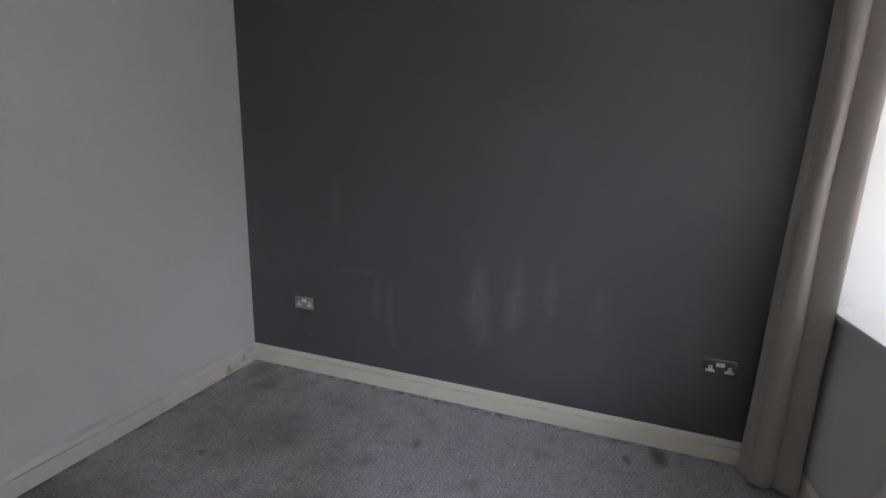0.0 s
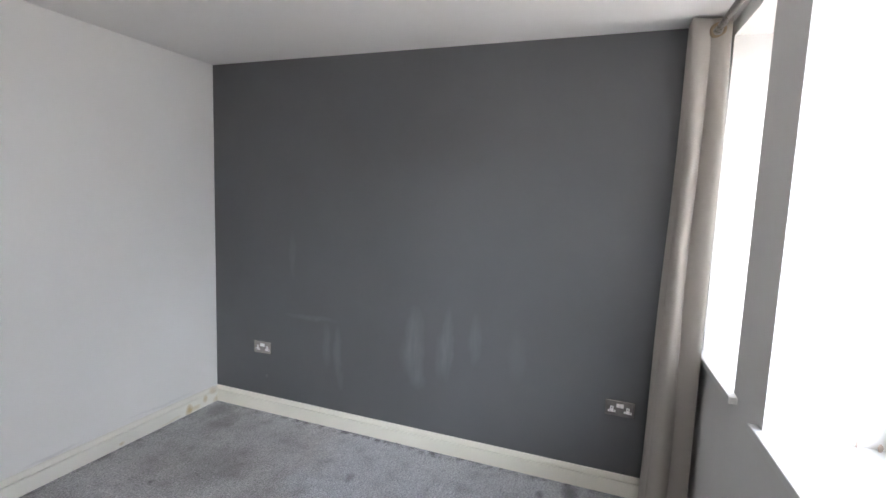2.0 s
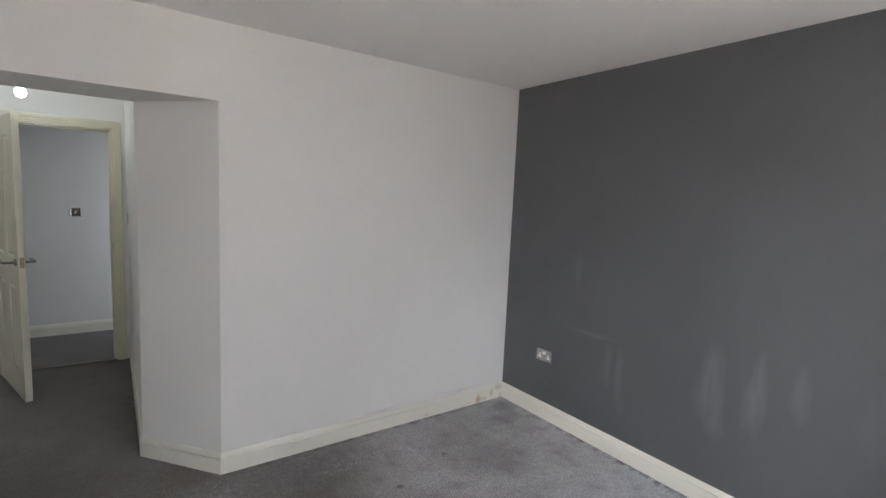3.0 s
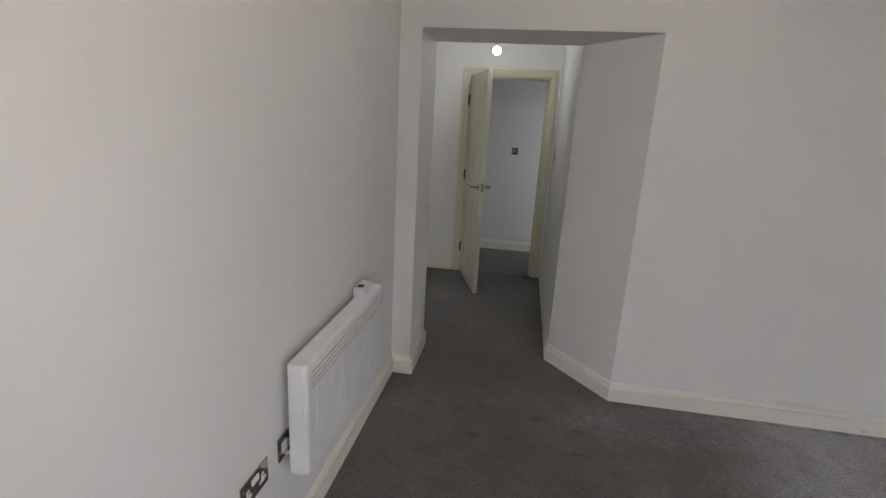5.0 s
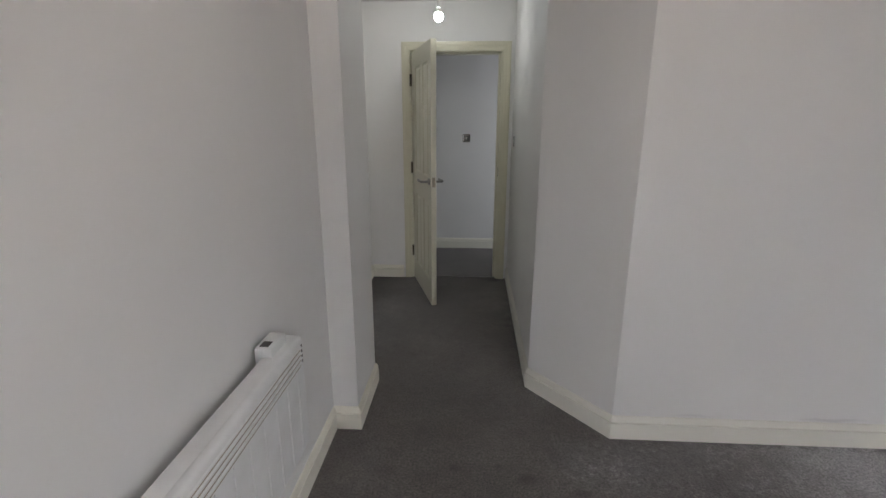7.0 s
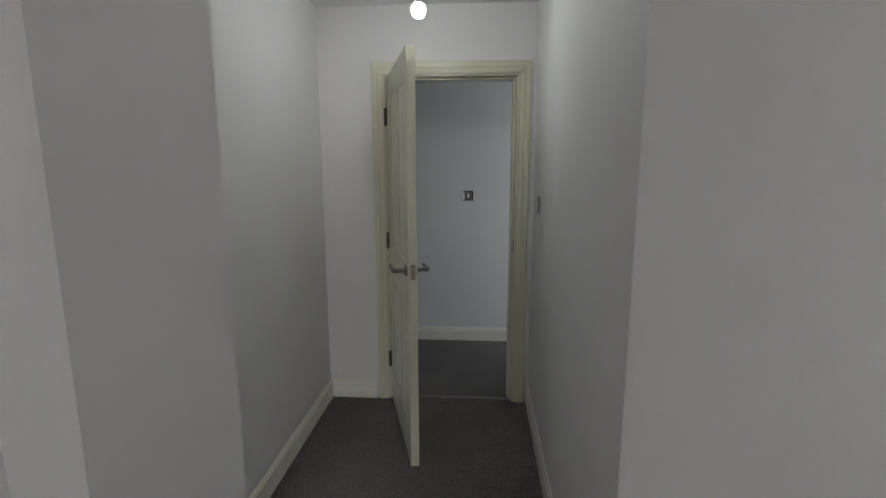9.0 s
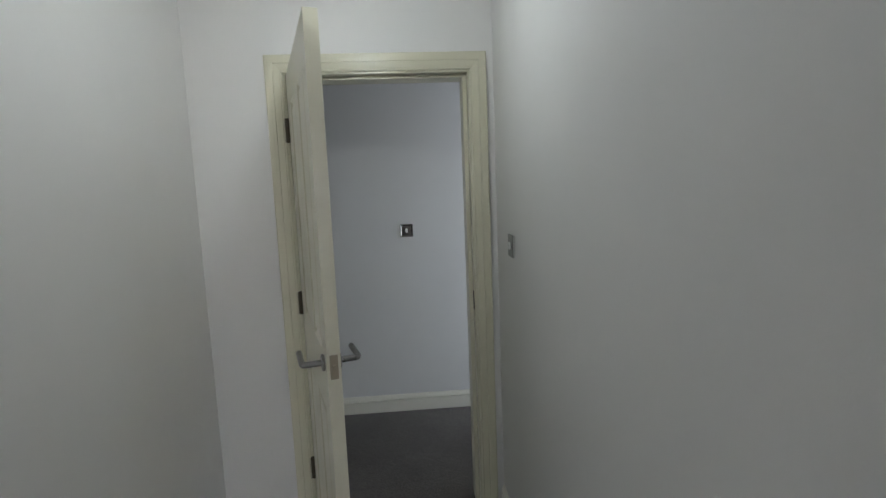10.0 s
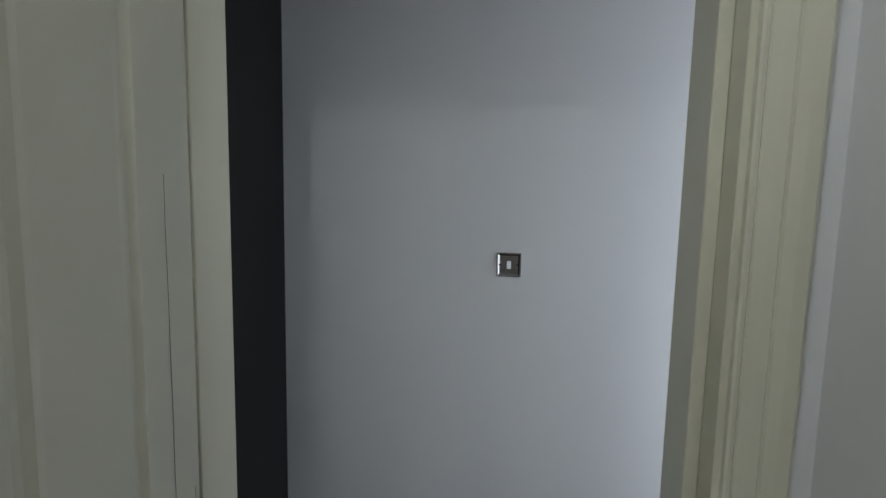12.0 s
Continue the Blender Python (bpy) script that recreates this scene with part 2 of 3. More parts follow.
# Last oval: a broad darker area of carpet beyond the door.
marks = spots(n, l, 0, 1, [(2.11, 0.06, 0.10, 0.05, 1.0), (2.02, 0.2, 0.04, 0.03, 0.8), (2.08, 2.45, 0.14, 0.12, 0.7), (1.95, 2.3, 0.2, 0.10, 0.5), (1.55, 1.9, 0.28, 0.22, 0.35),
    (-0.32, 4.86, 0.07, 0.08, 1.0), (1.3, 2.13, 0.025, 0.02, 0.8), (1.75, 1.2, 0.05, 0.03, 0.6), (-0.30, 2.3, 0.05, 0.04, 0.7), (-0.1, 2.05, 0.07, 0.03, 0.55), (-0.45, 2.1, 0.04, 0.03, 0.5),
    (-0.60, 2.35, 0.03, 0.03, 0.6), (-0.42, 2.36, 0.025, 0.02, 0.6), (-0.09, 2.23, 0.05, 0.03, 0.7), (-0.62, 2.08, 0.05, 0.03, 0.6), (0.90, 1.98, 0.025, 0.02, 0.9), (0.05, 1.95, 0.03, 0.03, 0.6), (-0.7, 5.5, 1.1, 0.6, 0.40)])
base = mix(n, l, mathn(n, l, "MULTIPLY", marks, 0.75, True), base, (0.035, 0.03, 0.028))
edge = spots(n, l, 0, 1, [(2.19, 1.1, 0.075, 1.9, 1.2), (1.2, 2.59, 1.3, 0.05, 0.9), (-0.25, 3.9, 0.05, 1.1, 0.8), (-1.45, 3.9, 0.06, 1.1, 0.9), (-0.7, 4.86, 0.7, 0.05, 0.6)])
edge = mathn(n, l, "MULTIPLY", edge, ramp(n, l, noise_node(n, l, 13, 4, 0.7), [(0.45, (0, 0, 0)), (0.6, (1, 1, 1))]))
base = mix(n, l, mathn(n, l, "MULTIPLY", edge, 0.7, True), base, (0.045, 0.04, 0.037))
pale = spots(n, l, 0, 1, [(-0.88, 1.452, 0.10, 0.06, 1.0)])
base = mix(n, l, mathn(n, l, "MULTIPLY", pale, 0.42, True), base, (0.3, 0.28, 0.25))
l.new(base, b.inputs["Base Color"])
bump(n, l, b, mathn(n, l, "ADD", tuft, clump), 0.45, 0.006)

CURTAIN, n, l, b = material("taupe curtain cloth", (0.40, 0.36, 0.335), 0.8)
b.inputs["Sheen Weight"].default_value = 0.3
wv = noise_node(n, l, 420, 2, 0.5)
l.new(mix(n, l, 0.5, (0.455, 0.42, 0.38), ramp(n, l, noise_node(n, l, 5, 4), [(0.3, (0.41, 0.375, 0.335)), (0.7, (0.50, 0.465, 0.425))])), b.inputs["Base Color"])
bump(n, l, b, mathn(n, l, "ADD", wv, noise_node(n, l, 22, 3, 0.6, (1, 1, 0.35))), 0.4, 0.003)
tr = n.new("ShaderNodeBsdfTranslucent")
tr.inputs[0].default_value = (0.42, 0.36, 0.32, 1)
ms = n.new("ShaderNodeMixShader")
ms.inputs[0].default_value = 0.16
out = [x for x in n if x.type == "OUTPUT_MATERIAL"][0]
l.new(b.outputs[0], ms.inputs[1])
l.new(tr.outputs[0], ms.inputs[2])
l.new(ms.outputs[0], out.inputs[0])

LINING, n, l, b = material("pale curtain lining", (0.56, 0.53, 0.44), 0.85)
bump(n, l, b, noise_node(n, l, 300, 2, 0.5), 0.3, 0.002)
EYELET, n, l, b = material("brown metal eyelet", (0.40, 0.31, 0.22), 0.3, 1.0)

GLASS, n, l, b = material("window glass", (1, 1, 1), 0.02, 0, Transmission_Weight=1.0, IOR=1.45)
BULB, n, l, b = material("lit bulb", (1, 1, 1), 0.5)
b.inputs["Emission Color"].default_value, b.inputs["Emission Strength"].default_value = (0.89, 0.975, 1.0, 1), 168
GROUND, n, l, b = material("outdoor paving", (0.3, 0.28, 0.25), 0.9)
l.new(ramp(n, l, noise_node(n, l, 0.6, 5), [(0.3, (0.24, 0.22, 0.20)), (0.7, (0.34, 0.32, 0.29))]), b.inputs["Base Color"])
DUST, n, l, b = material("dry brown crumb", (0.46, 0.37, 0.32), 0.9)

# ---- mesh helpers ----


def finish(name, bm, mat, smooth=False):
    bmesh.ops.recalc_face_normals(bm, faces=bm.faces)
    me = bpy.data.meshes.new(name)
    bm.to_mesh(me)
    bm.free()
    me.materials.append(mat)
    if smooth:
        me.shade_smooth()
        me.set_sharp_from_angle(angle=radians(35))
    return new(name, me)


def part(name, bm, mat, parent, label="", smooth=False, at=None):
    ob = finish(name, bm, mat, smooth)
    ob.parent = parent
    if at is not None:
        ob.matrix_basis = at
    return tagged(ob, label)


def thing(name, m, label, category, group=""):
    ob = new(name)
    ob.matrix_basis = m
    return tagged(ob, label, category, group)


def structure(name, bm, mat, label="", smooth=False):
    return tagged(finish(name, bm, mat, smooth), label, kind="structure")


def box(bm, x0, x1, y0, y1, z0, z1, bevel=0.0, seg=2):
    vs = [bm.verts.new((x, y, z)) for x in (x0, x1) for y in (y0, y1) for z in (z0, z1)]
    fs = [bm.faces.new([vs[i] for i in f]) for f in ((0, 1, 3, 2), (4, 6, 7, 5), (0, 4, 5, 1), (2, 3, 7, 6), (0, 2, 6, 4), (1, 5, 7, 3))]
    if bevel:
        bmesh.ops.bevel(bm, geom=list({e for f in fs for e in f.edges}), offset=bevel, segments=seg, affect="EDGES", profile=0.5)
    return bm


def prism(bm, poly, z0, z1):
    low = [bm.verts.new((p[0], p[1], z0)) for p in poly]
    top = [bm.verts.new((p[0], p[1], z1)) for p in poly]
    bm.faces.new(low[::-1])
    bm.faces.new(top)
    for i in range(len(poly)):
        j = (i + 1) % len(poly)
        bm.faces.new((low[i], low[j], top[j], top[i]))
    return bm


def sweep(bm, path, profile, up=(0, 0, 1), closed=False):
    """Sweep a closed profile (out, up) along a path with mitred corners; out is to the left of the way."""
    up = Vector(up)
    pts = [Vector(p) for p in path]
    rings = []
    for i, p in enumerate(pts):
        a = (p - pts[i - 1]).normalized() if i or closed else None
        b = (pts[(i + 1) % len(pts)] - p).normalized() if i < len(pts) - 1 or closed else None
        a, b = a or b, b or a
        na, nb = up.cross(a), up.cross(b)
        m = (na + nb).normalized()
        m = m / max(0.2, m.dot(na))
        rings.append([bm.verts.new(p + m * o + up * h) for o, h in profile])
    k = len(profile)
    for i in range(len(rings) if closed else len(rings) - 1):
        r, s = rings[i], rings[(i + 1) % len(rings)]
        for j in range(k):
            bm.faces.new((r[j], r[(j + 1) % k], s[(j + 1) % k], s[j]))
    if not closed:
        bm.faces.new(rings[0][::-1])
        bm.faces.new(rings[-1])
    return bm


def lathe(bm, profile, n=24, axis="z"):
    rings = []
    for r, h in profile:
        ring = []
        for i in range(n):
            a = 2 * math.pi * i / n
            c, s = r * math.cos(a), r * math.sin(a)
            ring.append(bm.verts.new((c, s, h) if axis == "z" else (c, h, s) if axis == "y" else (h, c, s)))
        rings.append(ring)
    for r, s in zip(rings, rings[1:]):
        for i in range(n):
            bm.faces.new((r[i], r[(i + 1) % n], s[(i + 1) % n], s[i]))
    bm.faces.new(rings[0])
    bm.faces.new(rings[-1][::-1])
    return bm


def tube(bm, pts, radius, n=12):
    pts = [Vector(p) for p in pts]
    rings = []
    for i, p in enumerate(pts):
        d = (pts[min(i + 1, len(pts) - 1)] - pts[max(i - 1, 0)]).normalized()
        ref = Vector((0, 0, 1)) if abs(d.z) < 0.9 else Vector((1, 0, 0))
        u = d.cross(ref).normalized()
        v = d.cross(u)
        rings.append([bm.verts.new(p + radius * (math.cos(2 * math.pi * k / n) * u + math.sin(2 * math.pi * k / n) * v)) for k in range(n)])
    for r, s in zip(rings, rings[1:]):
        for i in range(n):
            bm.faces.new((r[i], r[(i + 1) % n], s[(i + 1) % n], s[i]))
    bm.faces.new(rings[0])
    bm.faces.new(rings[-1][::-1])
    return bm


B = bmesh.new

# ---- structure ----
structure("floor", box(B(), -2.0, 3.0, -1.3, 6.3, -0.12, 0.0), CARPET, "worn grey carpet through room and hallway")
structure("wall_east", box(B(), X_DARK, X_DARK + 0.15, -0.9, 2.6, 0, CEIL), DARK, "dark grey painted feature wall with pale scuffs")
HALL_R0, HALL_R1 = (-0.214, Y_INNER), (-0.196, Y_DOOR)
structure("wall_north", prism(B(), [(0.127, Y_NORTH), (X_DARK + 0.15, Y_NORTH), (X_DARK + 0.15, Y_INNER), (0.0, Y_INNER + 0.12), HALL_R0], 0, CEIL), WHITE, "white painted wall with a splayed corner")
structure("wall_north", prism(B(), [(-1.35, Y_NORTH), (-1.075, Y_NORTH), (-1.075, Y_INNER), (-1.35, Y_INNER)], 0, CEIL), WHITE, "white painted pier beside the hallway opening")
structure("lintel", prism(B(), [(-1.075, Y_NORTH), (0.127, Y_NORTH), (-0.214, Y_INNER), (-1.075, Y_INNER)], 1.998, CEIL), WHITE, "white painted beam over the hallway opening")
structure("wall_west", box(B(), X_HEAT - 0.15, X_HEAT, -0.9, Y_NORTH, 0, CEIL), WHITE, "plain white painted wall behind the heater")
structure("wall_hall", box(B(), X_HALL_L - 0.15, X_HALL_L, Y_INNER - 0.15, Y_DOOR + 0.02, 0, CEIL), WHITE, "white painted hallway wall")
structure("wall_hall", prism(B(), [HALL_R0, (0.0, Y_INNER + 0.12), (0.0, Y_DOOR + 0.01), HALL_R1], 0, CEIL), WHITE, "white painted hallway wall with a light switch")

bm = B()
box(bm, X_HALL_L, -1.094, Y_DOOR, Y_DOOR_BACK, 0, CEIL)
# Unseen opening from x 0.75 to 1.45, added to hold corridor_light.
box(bm, -0.282, 0.75, Y_DOOR, Y_DOOR_BACK, 0, CEIL)
box(bm, 1.45, X_CORR_R, Y_DOOR, Y_DOOR_BACK, 0, CEIL)
box(bm, 0.75, 1.45, Y_DOOR, Y_DOOR_BACK, 2.02, CEIL)
box(bm, -1.094, -0.282, Y_DOOR, Y_DOOR_BACK, 2.02, CEIL)
structure("wall_door", bm, WHITE, "white painted wall with a doorway and an added unseen opening")
structure("wall_far", box(B(), X_CORR_L, X_CORR_R, Y_FAR, Y_FAR + 0.15, 0, CEIL), WHITE, "white painted corridor wall")
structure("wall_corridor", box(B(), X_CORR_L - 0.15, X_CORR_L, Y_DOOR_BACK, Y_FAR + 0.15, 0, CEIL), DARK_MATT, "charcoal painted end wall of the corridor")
structure("wall_corridor", box(B(), X_CORR_R, X_CORR_R + 0.15, Y_DOOR, Y_FAR + 0.15, 0, CEIL), WHITE, "white painted end of the corridor")

WIN = [(0.075, 0.60), (0.91, 2.65)]
SILL, HEAD, THICK = 0.865, 2.315, 0.42
bm = B()


def south_box(bm, s0, s1, d0, d1, z0, z1, bevel=0.0):
    n0 = len(bm.verts)
    poly = [south(s1, d0), south(s1, d1), south(s0, d1), south(s0, d0)]
    prism(bm, poly, z0, z1)
    if bevel:
        bm.verts.ensure_lookup_table()
        edges = {e for v in bm.verts[n0:] for e in v.link_edges}
        bmesh.ops.bevel(bm, geom=list(edges), offset=bevel, segments=2, affect="EDGES", profile=0.5)
    return bm


south_box(bm, -0.1, 3.6, 0, THICK, 0, SILL - 0.025)
south_box(bm, -0.1, 3.6, 0, THICK, HEAD, CEIL)
for s0, s1 in ((-0.1, WIN[0][0]), (WIN[0][1], WIN[1][0]), (WIN[1][1], 3.6)):
    south_box(bm, s0, s1, 0, THICK, SILL - 0.025, HEAD)
structure("wall_south", bm, WHITE, "white painted window wall with two deep openings")

structure("ceiling", box(B(), -2.0, 3.0, -1.3, Y_INNER - 0.02, CEIL, CEIL + 0.12), CEILING, "plain white ceiling of the room")
structure("ceiling", box(B(), -2.0, 3.0, Y_INNER - 0.02, Y_DOOR_BACK - 0.02, CEIL, CEIL + 0.12), CEILING, "plain white hallway ceiling")
structure("ceiling", box(B(), -2.0, 3.0, Y_DOOR_BACK - 0.02, 6.3, CEIL, CEIL + 0.12), CEILING, "plain white corridor ceiling")

# skirting boards: out from the wall, up
SK = [(0, 0), (0.016, 0), (0.016, 0.081), (0.005, 0.0822), (0.005, 0.0892), (0.0155, 0.0902), (0.0145, 0.096), (0.010, 0.106), (0.006, 0.114), (0, 0.117)]


def skirting(path, mat=None, label="cream gloss skirting board"):
    return structure("baseboard", sweep(B(), [(x, y, 0) for x, y in path], SK), mat or SKIRT, label, True)


skirting([(X_DARK, -0.49), (X_DARK, Y_NORTH)], label="cream skirting board under the dark wall")
skirting([(X_DARK - 0.016, Y_NORTH), (0.127, Y_NORTH), HALL_R0, (HALL_R1[0], Y_DOOR - 0.02)], SKIRT_STAINED, "cream skirting board with brown stains near the corner")
skirting([(X_HALL_L, Y_DOOR), (X_HALL_L, Y_INNER), (-1.075, Y_INNER), (-1.075, Y_NORTH), (X_HEAT, Y_NORTH), (X_HEAT, -0.66)])
skirting([(-1.162, Y_DOOR), (X_HALL_L + 0.016, Y_DOOR)])
skirting([(X_CORR_R, Y_FAR), (X_CORR_L, Y_FAR), (X_CORR_L, Y_DOOR_BACK)])
skirting([south(3.35, 0).xy, south(0.02, 0).xy])

# ---- outside ----
structure("ground", box(B(), -300, 300, -300, 300, -3.2, -3.0), GROUND, "pale paved ground outside")


# ---- windows ----
def window(s0, s1, bars, label):
    w = tagged(new("window_1" if s0 < 1 else "window_2"), label, kind="structure")
    d0, d1, f = 0.32, 0.38, 0.055
    z0, z1 = SILL, HEAD
    bm = south_box(B(), s0, s1, d0, d1, z0, z0 + f, 0.004)
    south_box(bm, s0, s1, d0, d1, z1 - f, z1, 0.004)
    south_box(bm, s0, s0 + f, d0, d1, z0 + f, z1 - f, 0.004)
    south_box(bm, s1 - f, s1, d0, d1, z0 + f, z1 - f, 0.004)
    part("window_frame", bm, UPVC, w)
    edges = [s0 + f] + [b for b in bars] + [s1 - f]
    for b in bars:
        part("mullion", south_box(B(), b - 0.03, b + 0.03, d0, d1, z0 + f, z1 - f, 0.004), UPVC, w)
    for a, c in zip(edges, edges[1:]):
        a2, c2 = a + (0.03 if a in bars else 0), c - (0.03 if c in bars else 0)
        sash = B()
        for q in ((a2, c2, z0 + f, z0 + f + 0.04), (a2, c2, z1 - f - 0.04, z1 - f)):
            south_box(sash, q[0], q[1], d0 + 0.008, d1 - 0.008, q[2], q[3], 0.003)
        for q in ((a2, a2 + 0.04), (c2 - 0.04, c2)):
            south_box(sash, q[0], q[1], d0 + 0.008, d1 - 0.008, z0 + f + 0.04, z1 - f - 0.04, 0.003)
        part("sash", sash, UPVC, w)
        g = part("pane", south_box(B(), a2 + 0.035, c2 - 0.035, d0 + 0.026, d0 + 0.032, z0 + f + 0.035, z1 - f - 0.035), GLASS, w)
        g.visible_shadow = False
    return w


window(*WIN[0], [], "narrow white plastic window in a deep reveal")
window(*WIN[1], [1.49, 2.07], "wide white plastic window in a deep reveal")


def sill(s0, s1, h0, h1, label):
    bm = B()
    poly = [south(s1 + h1, -0.028), south(s1 + h1, 0.0), south(s1 - 0.002, 0.0), south(s1 - 0.002, 0.318), south(s0 + 0.002, 0.318), south(s0 + 0.002, 0.0), south(s0 - h0, 0.0), south(s0 - h0, -0.028)]
    prism(bm, poly, SILL - 0.025, SILL)
    bm.faces.ensure_lookup_table()
    top = [e for e in bm.edges if e.verts[0].co.z > SILL - 0.001 and e.verts[1].co.z > SILL - 0.001]
    bmesh.ops.bevel(bm, geom=top, offset=0.005, segments=3, affect="EDGES", profile=0.5)
    ob = tagged(finish("window_sill", bm, SILL_PAINT, True), label, kind="structure")
    return ob


sill(*WIN[0], 0.08, 0.05, "white gloss window board, narrow")
sill(*WIN[1], 0.05, 0.08, "white gloss window board, wide")

# ---- door ----
door = tagged(new("door_1"), "open ivory four-panel door with steel lever handles", kind="structure")
bm = B()
box(bm, -1.094, -1.069, Y_DOOR, Y_DOOR_BACK, 0, 1.995, 0.001, 1)
box(bm, -0.307, -0.282, Y_DOOR, Y_DOOR_BACK, 0, 1.995, 0.001, 1)
box(bm, -1.094, -0.282, Y_DOOR, Y_DOOR_BACK, 1.995, 2.02, 0.001, 1)
part("door_lining", bm, DOOR_PAINT, door, "ivory painted door lining")
bm = B()
ys, ye = Y_DOOR + 0.042, Y_DOOR_BACK - 0.006
box(bm, -1.0685, -1.051, ys, ye, 0, 1.983, 0.0015, 1)
box(bm, -0.326, -0.3075, ys, ye, 0, 1.983, 0.0015, 1)
box(bm, -1.0685, -0.3075, ys, ye, 1.983, 1.9945, 0.0015, 1)
part("door_stop", bm, DOOR_PAINT, door)
AR = [(0, 0), (0, 0.010), (0.003, 0.0125), (0.007, 0.0125), (0.0085, 0.0105), (0.0105, 0.0125), (0.024, 0.0148), (0.034, 0.0160), (0.0355, 0.0140), (0.038, 0.0175), (0.052, 0.0190), (0.066, 0.0190), (0.070, 0.0165), (0.070, 0)]


def architrave(y, side):
    bm = B()
    path = [(-1.078, y, 0), (-1.078, y, 2.004), (-0.298, y, 2.004), (-0.298, y, 0)]
    if side < 0:
        sweep(bm, path, AR, up=(0, -1, 0))
    else:
        sweep(bm, path[::-1], AR, up=(0, 1, 0))
    return part("architrave", bm, DOOR_PAINT, door, "moulded ivory architrave")


architrave(Y_DOOR, -1)
architrave(Y_DOOR_BACK, 1)
bm = B()
box(bm, -0.3085, -0.305, Y_DOOR + 0.008, Y_DOOR + 0.034, 0.955, 1.04, 0.0008, 1)
part("strike_plate", bm, HINGE, door, "tarnished strike plate")

HX, HY = -1.064, 4.887
OPEN = math.atan2(-0.726, 0.221)
leaf_frame = Matrix.Translation((HX, HY, 0)) @ Matrix.Rotation(OPEN, 4, "Z")
W, T, Z0, Z1 = 0.756, 0.040, 0.010, 1.99
leaf = new("door_leaf")
leaf.parent = door
leaf.matrix_basis = leaf_frame


def panel_face(bm, y, sign, cols, rows):
    """One moulded face of the leaf, with sunk panels."""
    us = sorted({0.0, W, *[c for p in cols for c in p]})
    zs = sorted({Z0, Z1, *[c for p in rows for c in p]})
    for u0, u1 in zip(us, us[1:]):
        for z0, z1 in zip(zs, zs[1:]):
            if (u0, u1) in cols and (z0, z1) in rows:
                rings = []
                for inset, depth in ((0, 0), (0.002, -0.0005), (0.006, -0.0042), (0.010, -0.0078), (0.015, -0.0085), (0.021, -0.0080), (0.030, -0.0028), (0.038, -0.0016)):
                    rings.append([bm.verts.new((u, y + sign * depth, z)) for u, z in (
                        (u0 + inset, z0 + inset), (u1 - inset, z0 + inset), (u1 - inset, z1 - inset), (u0 + inset, z1 - inset))])
                for r, s in zip(rings, rings[1:]):
                    for i in range(4):
                        bm.faces.new((r[i], r[(i + 1) % 4], s[(i + 1) % 4], s[i]))
                bm.faces.new(rings[-1])
            else:
                bm.faces.new([bm.verts.new((u, y, z)) for u, z in ((u0, z0), (u1, z0), (u1, z1), (u0, z1))])


bm = B()
COLS, ROWS = [(0.145, 0.350), (0.450, 0.655)], [(0.20, 0.83), (1.02, 1.86)]
panel_face(bm, 0.0, -1, COLS, ROWS)
panel_face(bm, T, 1, COLS, ROWS)
for a, b in ((0.0, 0.0), (W, W)):
    bm.faces.new([bm.verts.new(v) for v in ((a, 0, Z0), (a, T, Z0), (a, T, Z1), (a, 0, Z1))])
for z in (Z0, Z1):
    bm.faces.new([bm.verts.new(v) for v in ((0, 0, z), (W, 0, z), (W, T, z), (0, T, z))])
bmesh.ops.remove_doubles(bm, verts=bm.verts, dist=0.0002)
panel = part("leaf_panel", bm, LEAF_PAINT, leaf, "ivory moulded door leaf")

for u, z0, z1 in ((0.081, 1.02, 1.50), (0.016, 0.90, 1.04)):
    bm = B()
    n = 24
    ring = []
    for i in range(n + 1):
        z, w = z0 + (z1 - z0) * i / n, 0.0005 * math.sin(math.pi * (0.02 + 0.96 * i / n)) + 0.0001
        c = u + 0.0008 * math.sin(9.0 * z) + 0.0004 * math.sin(41 * z)
        ring.append((bm.verts.new((c - w, T + 0.0002, z)), bm.verts.new((c, T + 0.0006, z)), bm.verts.new((c + w, T + 0.0002, z))))
    for p, q in zip(ring, ring[1:]):
        bm.faces.new((p[0], p[1], q[1], q[0]))
        bm.faces.new((p[1], p[2], q[2], q[1]))
    part("paint_crack", bm, DARK_MATT, leaf, "thin dark crack in the paint")


def handle(side):
    y, s = (0.0, -1) if side < 0 else (T, 1)
    u, z = W - 0.062, 0.992
    rose = lathe(B(), [(0.024, 0), (0.026, s * 0.002), (0.026, s * 0.007), (0.024, s * 0.009)], 28, "y")
    part("rose", rose, STEEL, leaf, "round steel handle rose", True, Matrix.Translation((u, y, z)))
    pts = [(u, y + s * 0.006, z), (u, y + s * 0.054, z), (u - 0.002, y + s * 0.061, z), (u - 0.008, y + s * 0.064, z), (u - 0.06, y + s * 0.064, z), (u - 0.125, y + s * 0.064, z)]
    part("door_handle", tube(B(), pts, 0.0095, 16), STEEL, leaf, "satin steel lever handle", True)


